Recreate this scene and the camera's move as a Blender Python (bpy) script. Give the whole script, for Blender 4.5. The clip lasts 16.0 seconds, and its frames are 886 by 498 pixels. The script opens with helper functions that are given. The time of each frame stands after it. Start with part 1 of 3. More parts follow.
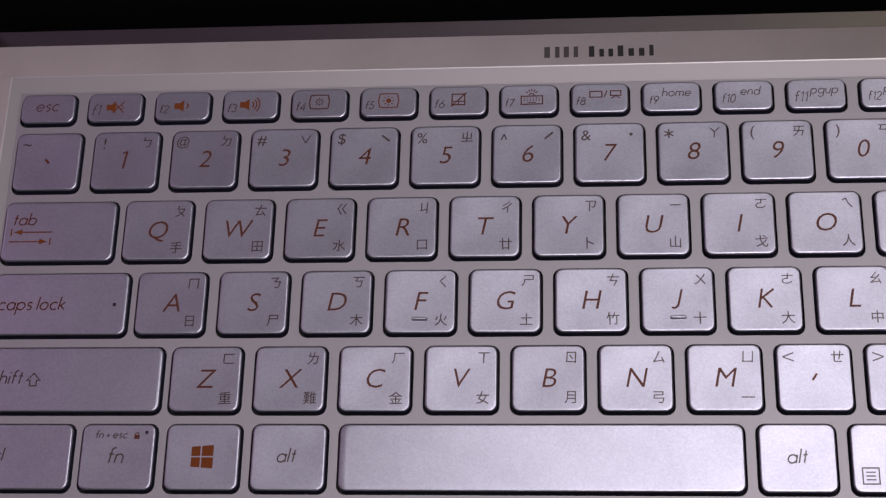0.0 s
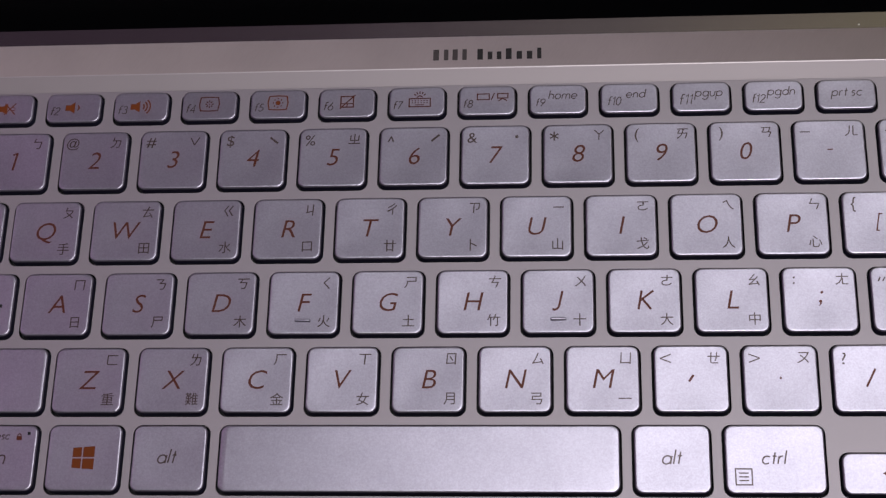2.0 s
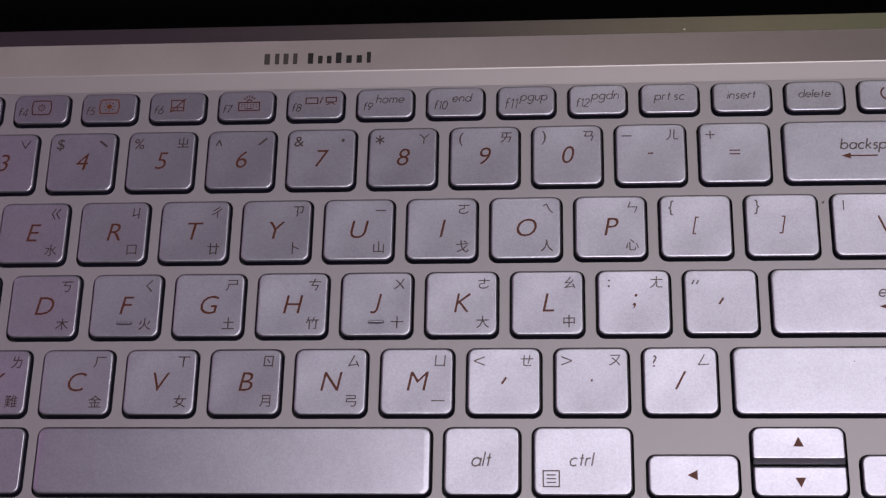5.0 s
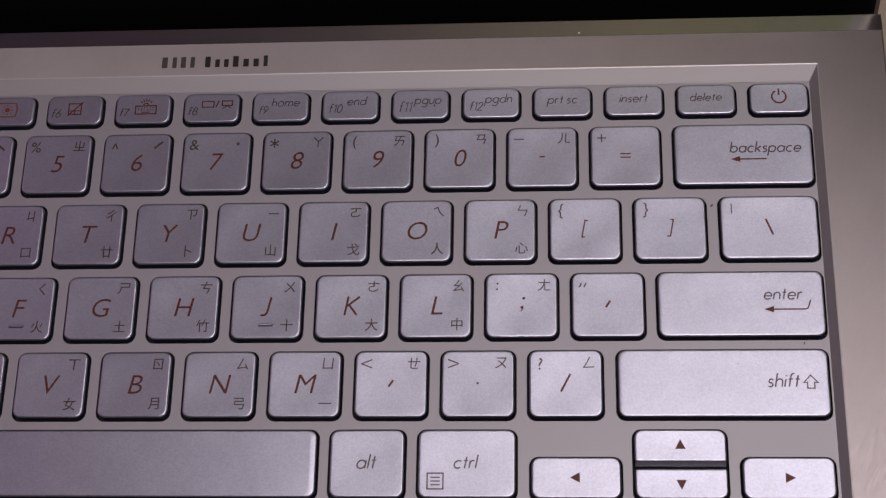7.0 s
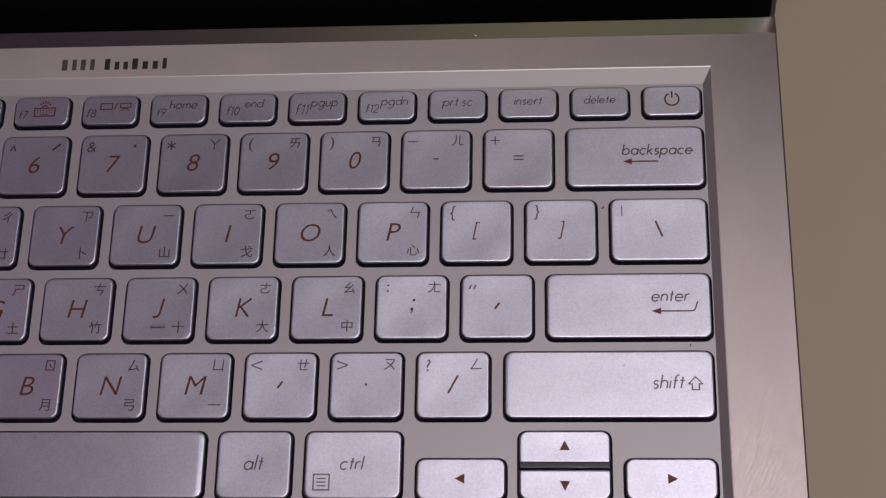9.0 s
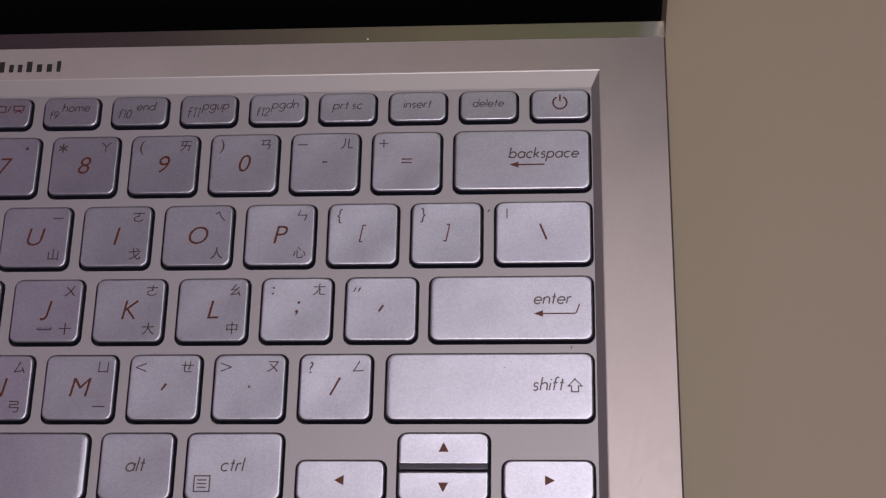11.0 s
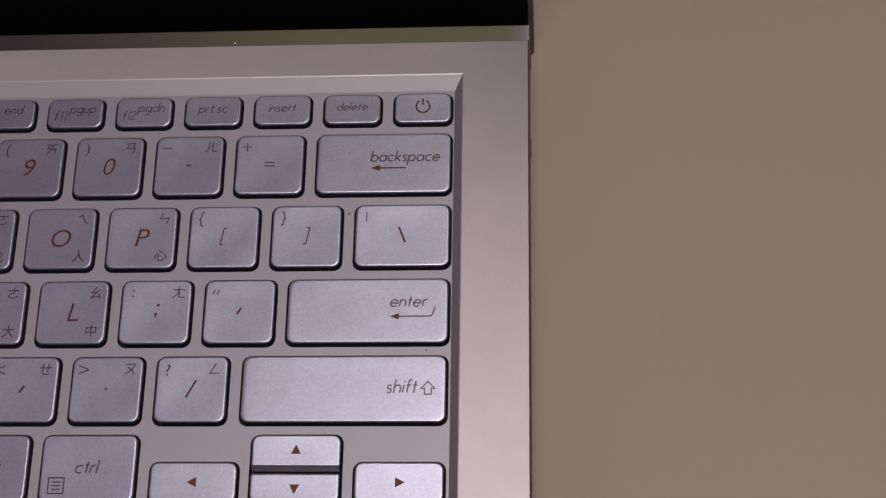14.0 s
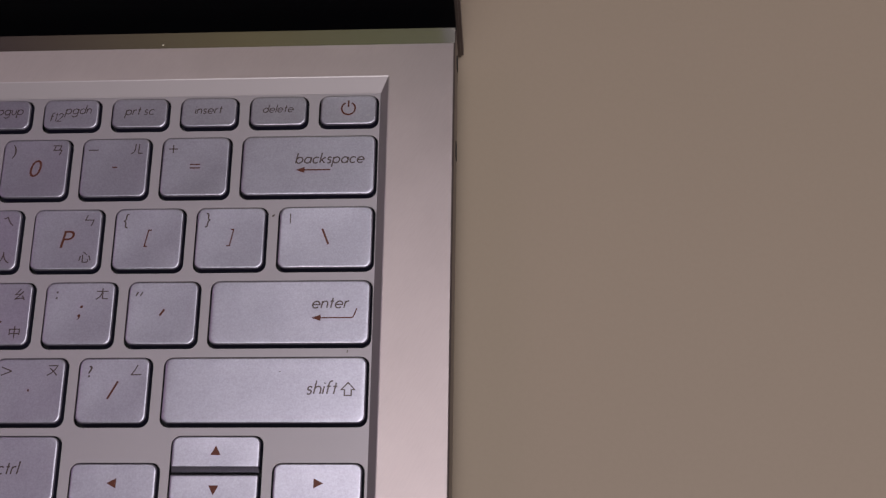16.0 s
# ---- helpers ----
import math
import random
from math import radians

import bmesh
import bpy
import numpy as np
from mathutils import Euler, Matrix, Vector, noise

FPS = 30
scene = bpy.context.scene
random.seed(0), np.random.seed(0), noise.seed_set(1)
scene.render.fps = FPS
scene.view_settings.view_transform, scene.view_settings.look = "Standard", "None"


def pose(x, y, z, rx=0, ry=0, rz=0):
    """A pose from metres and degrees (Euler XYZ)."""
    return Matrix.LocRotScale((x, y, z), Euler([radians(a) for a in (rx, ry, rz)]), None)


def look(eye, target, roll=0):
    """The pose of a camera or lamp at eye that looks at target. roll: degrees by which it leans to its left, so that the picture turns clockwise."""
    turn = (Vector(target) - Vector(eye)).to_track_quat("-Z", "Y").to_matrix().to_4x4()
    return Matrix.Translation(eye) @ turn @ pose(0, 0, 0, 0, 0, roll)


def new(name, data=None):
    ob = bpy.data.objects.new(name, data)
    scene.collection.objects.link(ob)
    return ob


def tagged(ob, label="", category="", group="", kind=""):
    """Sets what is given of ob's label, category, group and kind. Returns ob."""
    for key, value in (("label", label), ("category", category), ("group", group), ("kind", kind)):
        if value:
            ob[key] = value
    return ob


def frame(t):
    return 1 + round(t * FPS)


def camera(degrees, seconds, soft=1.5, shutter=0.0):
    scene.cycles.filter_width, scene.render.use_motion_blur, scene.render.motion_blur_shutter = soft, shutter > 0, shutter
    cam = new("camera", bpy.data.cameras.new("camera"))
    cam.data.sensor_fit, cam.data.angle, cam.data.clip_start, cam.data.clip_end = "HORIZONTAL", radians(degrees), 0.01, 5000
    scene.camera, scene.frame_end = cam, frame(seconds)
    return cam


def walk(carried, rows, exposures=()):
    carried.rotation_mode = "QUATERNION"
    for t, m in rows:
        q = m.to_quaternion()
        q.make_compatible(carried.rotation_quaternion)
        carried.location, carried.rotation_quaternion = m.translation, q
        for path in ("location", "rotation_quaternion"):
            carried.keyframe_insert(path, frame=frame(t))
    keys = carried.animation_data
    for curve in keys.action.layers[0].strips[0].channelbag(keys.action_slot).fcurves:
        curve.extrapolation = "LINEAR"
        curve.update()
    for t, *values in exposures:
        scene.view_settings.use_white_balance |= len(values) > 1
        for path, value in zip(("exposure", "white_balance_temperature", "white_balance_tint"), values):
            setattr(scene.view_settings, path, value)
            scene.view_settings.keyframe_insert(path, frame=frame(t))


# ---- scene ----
cam = camera(32.962, 16.0, soft=1.3)
ROWS = [
    (0.0, -0.00504, -0.14792, 0.33187, 21.573, 5.046, 1.329),
    (0.5, 0.00171, -0.14773, 0.33169, 21.552, 4.936, 1.292),
    (1.0, 0.00787, -0.14759, 0.33159, 21.535, 4.819, 1.273),
    (1.5, 0.01303, -0.14747, 0.33158, 21.535, 4.745, 1.237),
    (2.0, 0.01906, -0.14740, 0.33152, 21.535, 4.680, 1.225),
    (2.5, 0.02402, -0.14731, 0.33128, 21.543, 4.633, 1.203),
    (3.0, 0.03122, -0.14730, 0.33102, 21.572, 4.596, 1.213),
    (3.5, 0.03655, -0.14737, 0.33096, 21.592, 4.542, 1.186),
    (4.0, 0.04412, -0.14727, 0.33083, 21.602, 4.477, 1.174),
    (4.2, 0.04757, -0.14717, 0.33078, 21.595, 4.461, 1.161),
    (6.3, 0.07304, -0.14575, 0.33063, 21.414, 4.412, 1.117),
    (6.5, 0.07610, -0.14562, 0.33066, 21.410, 4.395, 1.096),
    (7.0, 0.08203, -0.14540, 0.33078, 21.391, 4.321, 1.066),
    (7.5, 0.08842, -0.14519, 0.33082, 21.368, 4.243, 1.015),
    (8.0, 0.09440, -0.14495, 0.33077, 21.346, 4.202, 0.989),
    (8.5, 0.09909, -0.14482, 0.33074, 21.315, 4.231, 0.991),
    (9.0, 0.10605, -0.14467, 0.33074, 21.311, 4.248, 1.041),
    (9.2, 0.10950, -0.14460, 0.33074, 21.322, 4.243, 1.044),
    (11.5, 0.13683, -0.14423, 0.33067, 21.321, 4.025, 1.007),
    (12.0, 0.14318, -0.14406, 0.33051, 21.315, 3.969, 0.993),
    (12.5, 0.14777, -0.14398, 0.33053, 21.304, 3.949, 0.989),
    (13.0, 0.15337, -0.14386, 0.33052, 21.297, 3.949, 0.963),
    (13.5, 0.15746, -0.14378, 0.33058, 21.293, 3.936, 0.962),
    (14.0, 0.16203, -0.14373, 0.33063, 21.292, 3.947, 0.951),
    (14.5, 0.16601, -0.14363, 0.33063, 21.303, 3.944, 0.922),
    (15.0, 0.17227, -0.14357, 0.33062, 21.313, 3.908, 0.917),
    (15.5, 0.17578, -0.14355, 0.33058, 21.304, 3.870, 0.885),
    (16.0, 0.17901, -0.14356, 0.33059, 21.302, 3.864, 0.909),
]
walk(cam, [(t, pose(x, y, z, rx, ry, rz)) for t, x, y, z, rx, ry, rz in ROWS],
     exposures=[(0.0, 0.09, 6300, 10), (4.2, 0.06, 6350, 10), (6.3, -0.14, 6480, 10), (9.2, -0.06, 6520, 10), (11.5, 0.02, 6500, 10), (16.0, 0.07, 6440, 10)])

# ---- light ----
MM = 0.001
X0 = 112.15          # the laptop's middle, in millimetres along the keyboard
TOP = 17.0           # height of the key tops over the desk, in millimetres


def at(x, y, z=0.0):
    """Millimetres on the keyboard (x from the middle of the key 1, z from the key tops) to the world."""
    return Vector(((x - X0) * MM + 0.00015, y * MM, (z + TOP) * MM))


world = bpy.data.worlds.new("room_air")
scene.world = world
world.use_nodes = True
world.node_tree.nodes["Background"].inputs["Color"].default_value = (0.80, 0.70, 0.86, 1)
world.node_tree.nodes["Background"].inputs["Strength"].default_value = 0.065


def area_lamp(name, eye, target, size_x, size_y, watts, colour, turn=0.0):
    data = bpy.data.lights.new(name, "AREA")
    data.shape, data.size, data.size_y, data.energy, data.color = "RECTANGLE", size_x, size_y, watts, colour
    ob = new(name, data)
    ob.matrix_world = look(eye, target) @ Matrix.Rotation(radians(turn), 4, "Z")
    return ob


area_lamp("ceiling_panel", (0.41, 0.115, 1.72), (0.41, 0.1151, 0), 1.15, 0.90, 11.5, (0.984, 0.946, 0.962), 18)
area_lamp("ceiling_lamp", (0.30, -0.55, 1.72), (0.25, -0.40, 0), 0.60, 0.60, 8.6, (1.0, 0.930, 0.940))
# added fill with no known source, tints the darker keys and right slope
area_lamp("left_lamp", (-1.3, 0.5, 1.5), (0, 0, 0), 0.8, 0.8, 1.9, (0.98, 0.59, 0.94))

# ---- materials ----


def material(name, colour, rough=0.5, metal=0.0, specular=0.5):
    m = bpy.data.materials.new(name)
    m.use_nodes = True
    b = m.node_tree.nodes["Principled BSDF"]
    b.inputs["Base Color"].default_value = (*colour, 1)
    b.inputs["Roughness"].default_value = rough
    b.inputs["Metallic"].default_value = metal
    b.inputs["Specular IOR Level"].default_value = specular
    return m


def node(m, kind, **settings):
    n = m.node_tree.nodes.new(kind)
    for key, value in settings.items():
        n.inputs[key.replace("_", " ")].default_value = value
    return n


def join(m, a, out, b, into):
    m.node_tree.links.new(a.outputs[out], b.inputs[into])


def textured(m, grain, bump, stretch=(1, 1, 1), turn=0.0, tint=0.06, coarse=60.0, depth=0.00005, rough_var=0.0, wave=0.0, speckle=0.45, anchored=False):
    """Fine relief, and slow drifts of tone, in real size."""
    b = m.node_tree.nodes["Principled BSDF"]
    co, out = (node(m, "ShaderNodeNewGeometry"), "Position") if anchored else (node(m, "ShaderNodeTexCoord"), "Object")
    mp = node(m, "ShaderNodeMapping")
    mp.inputs["Scale"].default_value = stretch
    mp.inputs["Rotation"].default_value = (0, 0, radians(turn))
    mp.vector_type = "TEXTURE"
    mp.inputs["Scale"].default_value = tuple(1 / s for s in stretch)
    join(m, co, out, mp, "Vector")
    fine = node(m, "ShaderNodeTexNoise", Scale=grain, Detail=3.0, Roughness=0.6)
    join(m, mp, "Vector", fine, "Vector")
    slow = node(m, "ShaderNodeTexNoise", Scale=coarse, Detail=4.0)
    join(m, co, out, slow, "Vector")
    bp = node(m, "ShaderNodeBump", Strength=bump, Distance=depth)
    join(m, fine, "Fac", bp, "Height")
    join(m, bp, "Normal", b, "Normal")
    if wave:
        wv = node(m, "ShaderNodeTexNoise", Scale=150.0, Detail=0.6)
        join(m, co, out, wv, "Vector")
        wb = node(m, "ShaderNodeBump", Strength=wave, Distance=0.00022)
        join(m, wv, "Fac", wb, "Height")
        join(m, wb, "Normal", bp, "Normal")
    base = b.inputs["Base Color"].default_value[:3]
    ramp = node(m, "ShaderNodeValToRGB")
    ramp.color_ramp.elements[0].position, ramp.color_ramp.elements[1].position = 0.3, 0.7
    ramp.color_ramp.elements[0].color = (*[c * (1 - tint) for c in base], 1)
    ramp.color_ramp.elements[1].color = (*[min(1, c * (1 + tint)) for c in base], 1)
    add = node(m, "ShaderNodeMath")
    add.operation = "MULTIPLY_ADD"
    add.inputs[1].default_value = 1 - speckle
    half = node(m, "ShaderNodeMath")
    half.operation = "MULTIPLY"
    half.inputs[1].default_value = speckle
    join(m, fine, "Fac", half, 0)
    join(m, slow, "Fac", add, 0)
    join(m, half, "Value", add, 2)
    join(m, add, "Value", ramp, "Fac")
    join(m, ramp, "Color", b, "Base Color")
    if rough_var:
        r = b.inputs["Roughness"].default_value
        rr = node(m, "ShaderNodeMapRange")
        rr.inputs["From Min"].default_value, rr.inputs["From Max"].default_value = 0.3, 0.7
        rr.inputs["To Min"].default_value, rr.inputs["To Max"].default_value = r - rough_var, r + rough_var
        join(m, fine, "Fac", rr, "Value")
        join(m, rr, "Result", b, "Roughness")
    return m


KEY_PAINT = textured(material("key_paint", (0.395, 0.376, 0.443), 0.335, 0.95), 2500, 0.27, tint=0.14, coarse=150, depth=0.00006, wave=0.23, speckle=0.72, anchored=True)
# near-black key sides: the gaps' shade is put into their colour
SHADED_SKIRT = material("shaded_key_skirt", (0.024, 0.023, 0.045), 0.32)
PLATE = textured(material("plate_paint", (0.338, 0.308, 0.328), 0.52, 0.82), 5000, 0.10, tint=0.03, coarse=40, depth=0.00003)
ALUMINIUM = textured(material("brushed_aluminium", (0.360, 0.302, 0.303), 0.39, 1.0), 360, 0.42, stretch=(1, 11, 1), turn=60, tint=0.10, coarse=45, depth=0.00005, rough_var=0.065)
# the brush strokes spread reflections across their own direction
_b = ALUMINIUM.node_tree.nodes["Principled BSDF"]
_b.inputs["Anisotropic"].default_value = 0.76
_across = node(ALUMINIUM, "ShaderNodeCombineXYZ", X=math.sin(radians(60)), Y=-math.cos(radians(60)))
join(ALUMINIUM, _across, "Vector", _b, "Tangent")
SLOPE = textured(material("smooth_slope", (0.33, 0.298, 0.305), 0.58, 0.78), 5000, 0.1, tint=0.03, coarse=40, depth=0.00003)
RIM_EDGE = textured(material("cut_rim_edge", (0.40, 0.365, 0.37), 0.46, 1.0), 900, 0.1, tint=0.05, coarse=300)
CHAMFER = textured(material("polished_chamfer", (0.59, 0.55, 0.50), 0.17, 1.0), 900, 0.03, stretch=(1, 20, 1), turn=90, tint=0.03)
# side walls: the desk's dark reflection is put into this brown; lid shares it
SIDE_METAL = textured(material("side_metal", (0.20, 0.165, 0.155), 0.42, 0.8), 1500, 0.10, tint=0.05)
LEGEND = textured(material("legend_print", (0.046, 0.016, 0.013), 0.42, 0.2, 0.25), 1500, 0.1, tint=0.08, coarse=120)
LEGEND_GLOW = textured(material("orange_legend_print", (0.11, 0.028, 0.008), 0.55, 0.0, 0.1), 1500, 0.1, tint=0.08, coarse=120)
LEGEND_THIN = textured(material("thin_legend_print", (0.047, 0.032, 0.030), 0.37, 0.38, 0.8), 1500, 0.1, tint=0.08, coarse=120)
for _m, _c in ((LEGEND, (0.036, 0.0065, 0.001, 1)), (LEGEND_GLOW, (0.030, 0.006, 0.0005, 1)), (LEGEND_THIN, (0.010, 0.003, 0.001, 1))):
    _m.node_tree.nodes["Principled BSDF"].inputs["Emission Color"].default_value = _c          # the keys' own backlight
    _m.node_tree.nodes["Principled BSDF"].inputs["Emission Strength"].default_value = 1.0
LED = material("led_lens", (0.42, 0.40, 0.44), 0.3)
BLACK_GLASS = material("black_glass", (0.003, 0.003, 0.004), 0.4, 0.0, 0.1)
# near-black for the shade in key gaps and slots, and for unlit dots
DARK = material("shade_and_dot_black", (0.006, 0.006, 0.009), 0.7)
RUBBER = material("black_rubber", (0.02, 0.02, 0.02), 0.8)
MARK_LIGHT = material("mark_grey", (0.06, 0.05, 0.05), 0.6, 0.0, 0.2)
MARK_DARK = material("mark_dark", (0.02, 0.017, 0.018), 0.6, 0.0, 0.2)
DUST = material("dust", (0.65, 0.62, 0.58), 0.9)
GRIT = material("grit", (0.10, 0.08, 0.07), 0.9)
DESK = textured(material("desk_laminate", (0.325, 0.255, 0.188), 0.55, 0.0, 0.4), 900, 0.05, tint=0.03, coarse=9, depth=0.0001)
WALL = textured(material("wall_paint", (0.38, 0.34, 0.385), 0.9), 60, 0.05, tint=0.02, coarse=2, depth=0.001)

DISPLAY = bpy.data.materials.new("display_picture")
DISPLAY.use_nodes = True
_b = DISPLAY.node_tree.nodes["Principled BSDF"]
_b.inputs["Base Color"].default_value = (0.004, 0.004, 0.005, 1)
_b.inputs["Roughness"].default_value = 0.5
_co, _sep = node(DISPLAY, "ShaderNodeTexCoord"), node(DISPLAY, "ShaderNodeSeparateXYZ")
_mr, _rp = node(DISPLAY, "ShaderNodeMapRange"), node(DISPLAY, "ShaderNodeValToRGB")
join(DISPLAY, _co, "Object", _sep, "Vector")
join(DISPLAY, _sep, "X", _mr, "Value")
_mr.inputs["From Min"].default_value, _mr.inputs["From Max"].default_value = -0.155, 0.155
join(DISPLAY, _mr, "Result", _rp, "Fac")
_e = _rp.color_ramp.elements
_e[0].position, _e[0].color = 0.0, (0.046, 0.029, 0.050, 1)
_e[1].position, _e[1].color = 1.0, (0.085, 0.090, 0.034, 1)
for _p, _c in ((0.42, (0.048, 0.029, 0.050, 1)), (0.60, (0.055, 0.036, 0.046, 1)), (0.72, (0.105, 0.078, 0.060, 1)), (0.84, (0.140, 0.116, 0.056, 1)), (0.93, (0.098, 0.100, 0.038, 1))):
    _n = _rp.color_ramp.elements.new(_p)
    _n.color = _c
join(DISPLAY, _rp, "Color", _b, "Emission Color")
_b.inputs["Specular IOR Level"].default_value = 0.04
_b.inputs["Emission Strength"].default_value = 0.75

# ---- mesh helpers ----


def part(name, bm, mat, parent=None, label="", place=None):
    me = bpy.data.meshes.new(name)
    bm.normal_update()
    bm.to_mesh(me)
    bm.free()
    for one in mat if isinstance(mat, (list, tuple)) else [mat]:
        me.materials.append(one)
    ob = new(name, me)
    if parent:
        ob.parent = parent
    if place is not None:
        ob.location = place
    return tagged(ob, label)


def rounded(w, h, r, z, segs=6, inset=0.0, front=None, side=1):
    """A rounded rectangle's corner points, in millimetres, round its middle. front: another radius for the two front corners."""
    w, h, back = w - 2 * inset, h - 2 * inset, max(r - inset, 0.05)
    near = back if front is None else max(front - inset, 0.05)
    pts = []
    for sx, sy, a0, r in ((1, 1, 0, back), (-1, 1, 90, back), (-1, -1, 180, near), (1, -1, 270, near)):
        cx, cy = sx * (w / 2 - r), sy * (h / 2 - r)
        for k in range(segs + 1):
            a = radians(a0 + 90 * k / segs)
            pts.append(((cx + r * math.cos(a)) * MM, (cy + r * math.sin(a)) * MM, z * MM))
    if side > 1:
        full = []
        for k, p in enumerate(pts):
            full.append(p)
            if k % (segs + 1) == segs:
                q = pts[(k + 1) % len(pts)]
                full += [tuple(a + (b - a) * j / side for a, b in zip(p, q)) for j in range(1, side)]
        pts = full
    return pts


def loft(bm, rings, cap_last=True, cap_first=False, slots=None):
    made = [[bm.verts.new(p) for p in ring] for ring in rings]
    n = len(made[0])
    for i in range(len(made) - 1):
        for k in range(n):
            f = bm.faces.new((made[i][k], made[i][(k + 1) % n], made[i + 1][(k + 1) % n], made[i + 1][k]))
            f.smooth = True
            if slots:
                f.material_index = slots[i]
    if cap_last:
        bm.faces.new(made[-1])
    if cap_first:
        bm.faces.new(made[0][::-1])
    return made


def box(bm, x0, x1, y0, y1, z0, z1, bevel=0.0):
    """A box in millimetres, with worn edges if bevel is given."""
    made = bmesh.ops.create_cube(bm, size=1.0)
    for v in made["verts"]:
        v.co = Vector(((x0 + x1) / 2 + v.co.x * (x1 - x0), (y0 + y1) / 2 + v.co.y * (y1 - y0), (z0 + z1) / 2 + v.co.z * (z1 - z0))) * MM
    if bevel:
        edges = list({e for v in made["verts"] for e in v.link_edges})
        bmesh.ops.bevel(bm, geom=edges, offset=bevel * MM, segments=2, affect="EDGES")


def plain(name, build, mat, parent=None, label="", place=None):
    bm = bmesh.new()
    build(bm)
    return part(name, bm, mat, parent, label, place)


# ---- room and desk ----
plain("desk", lambda bm: box(bm, -900, 900, -600, 520, -28, 0, 2.0), DESK)
desk = bpy.data.objects["desk"]
tagged(desk, "plain taupe laminate desk top under the laptop", "desk")
for _x in (-840, 840):
    for _y in (-540, 460):
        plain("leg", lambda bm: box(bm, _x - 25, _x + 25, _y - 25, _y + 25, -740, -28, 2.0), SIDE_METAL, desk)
for _name, _b6 in (("floor", (-2500, 2500, -2500, 2500, -790, -740)), ("ceiling", (-2500, 2500, -2500, 2500, 1900, 1950)),
                   ("wall_north", (-2500, 2500, 2400, 2500, -740, 1900)), ("wall_south", (-2500, 2500, -2500, -2400, -740, 1900)),
                   ("wall_east", (2400, 2500, -2400, 2400, -740, 1900)), ("wall_west", (-2500, -2400, -2400, 2400, -740, 1900))):
    tagged(plain(_name, lambda bm: box(bm, *_b6), WALL), "plain light painted room surface", _name.split("_")[0], kind="structure")

# ---- the laptop ----
laptop = new("laptop")
laptop.location = at(X0, -65, -TOP)
tagged(laptop, "open silver-pink laptop with backlit lavender keys on a desk", "laptop")
BASE = laptop.location.copy()


def on(x, y, z=0.0):
    """A place on the keyboard, in the laptop's own frame."""
    return at(x, y, z) - BASE


DECK_Z, FLOOR_Z = 0.3, -1.1
OUT = (-45.3, 269.6, -164.0, 31.05)          # deck: x0, x1, y0, y1
RIM = (-30.5, 254.25, -84.5, 22.45)
WELL = (-28.25, 252.45, -82.3, 18.75)


def rect(r, z, grow=0.0):
    x0, x1, y0, y1 = r
    return [on(x, y, z) for x, y in ((x0 - grow, y0 - grow), (x1 + grow, y0 - grow), (x1 + grow, y1 + grow), (x0 - grow, y1 + grow))]


def deck_mesh(bm):
    loft(bm, [rect(OUT, DECK_Z), rect(RIM, DECK_Z, 0.26), rect(RIM, DECK_Z - 0.06), rect(WELL, FLOOR_Z + 0.05), rect(WELL, FLOOR_Z, -0.05)], cap_last=False, slots=(0, 2, 1, 1))
    for f in bm.faces:
        f.smooth = False


plain("deck", deck_mesh, (ALUMINIUM, SLOPE, RIM_EDGE), laptop, "brushed pink-silver aluminium deck with a sunken keyboard well")


def body_mesh(bm):
    x0, x1, y0, y1 = OUT
    rings = [[on(x, y, DECK_Z - dz) for x, y in ((x0 - g, y0 - g), (x1 + g, y0 - g), (x1 + g, yr), (x0 - g, yr))]
             for g, dz, yr in ((0.0, 0.02, y1 - 0.2), (0.42, 0.42, y1 - 0.2), (0.46, 1.7, 35.2), (0.5, 9.0, 33.0), (-1.2, 13.6, 30.0), (-3.0, 14.6, 28.0))]
    loft(bm, rings[::-1], cap_last=False, cap_first=True)
    for f in bm.faces:
        f.smooth = False


plain("base_shell", body_mesh, SIDE_METAL, laptop, "metal side walls and underside with the desk reflection in their dark colour")


def chamfer_mesh(bm):
    x0, x1, y1 = OUT[0], OUT[1] + 0.35, OUT[3]
    prof = [(y1, DECK_Z), (y1 + 0.12, DECK_Z - 0.02), (35.45, -0.12), (35.6, -0.6)]
    a = [bm.verts.new(on(x0, y, z)) for y, z in prof]
    b = [bm.verts.new(on(x1, y, z)) for y, z in prof]
    for k in range(3):
        bm.faces.new((a[k], b[k], b[k + 1], a[k + 1]))
    bmesh.ops.recalc_face_normals(bm, faces=bm.faces)


plain("rear_chamfer", chamfer_mesh, CHAMFER, laptop, "polished chamfered rear edge")
for _x in (-30, 254):
    for _y in (-150, 18):
        plain("rubber_foot", lambda bm: loft(bm, [rounded(14, 5, 2.4, 0), rounded(14, 5, 2.4, 2.6), rounded(14, 5, 2.4, 2.8, inset=0.3)]), RUBBER, laptop, "", on(_x, _y, -TOP))
# slots in the right-hand side wall, shade put as near-black blocks; first: hinge gap
for _y0, _y1 in ((27.0, 30.6), (3.5, 8.0)):
    plain("port", lambda bm: box(bm, -0.25, 0.25, 0, _y1 - _y0, -1.5, 1.5, 0.2), DARK, laptop, "near-black block that stands for the shade in a side slot", on(270.0, _y0, -6.0))

# ---- keys: x0, x1, y0, y1 in millimetres ----
P, ROW, CAP_W, CAP_H = 19.05, 18.0, 15.8, 15.0
KEY_LIST = []          # name, box, legends


def row_y(k):
    return -0.05 - ROW * k


def square(x, k):
    return (x - CAP_W / 2, x + CAP_W / 2, row_y(k) - CAP_H / 2, row_y(k) + CAP_H / 2)


def wide(x0, x1, k):
    return (x0, x1, row_y(k) - CAP_H / 2, row_y(k) + CAP_H / 2)


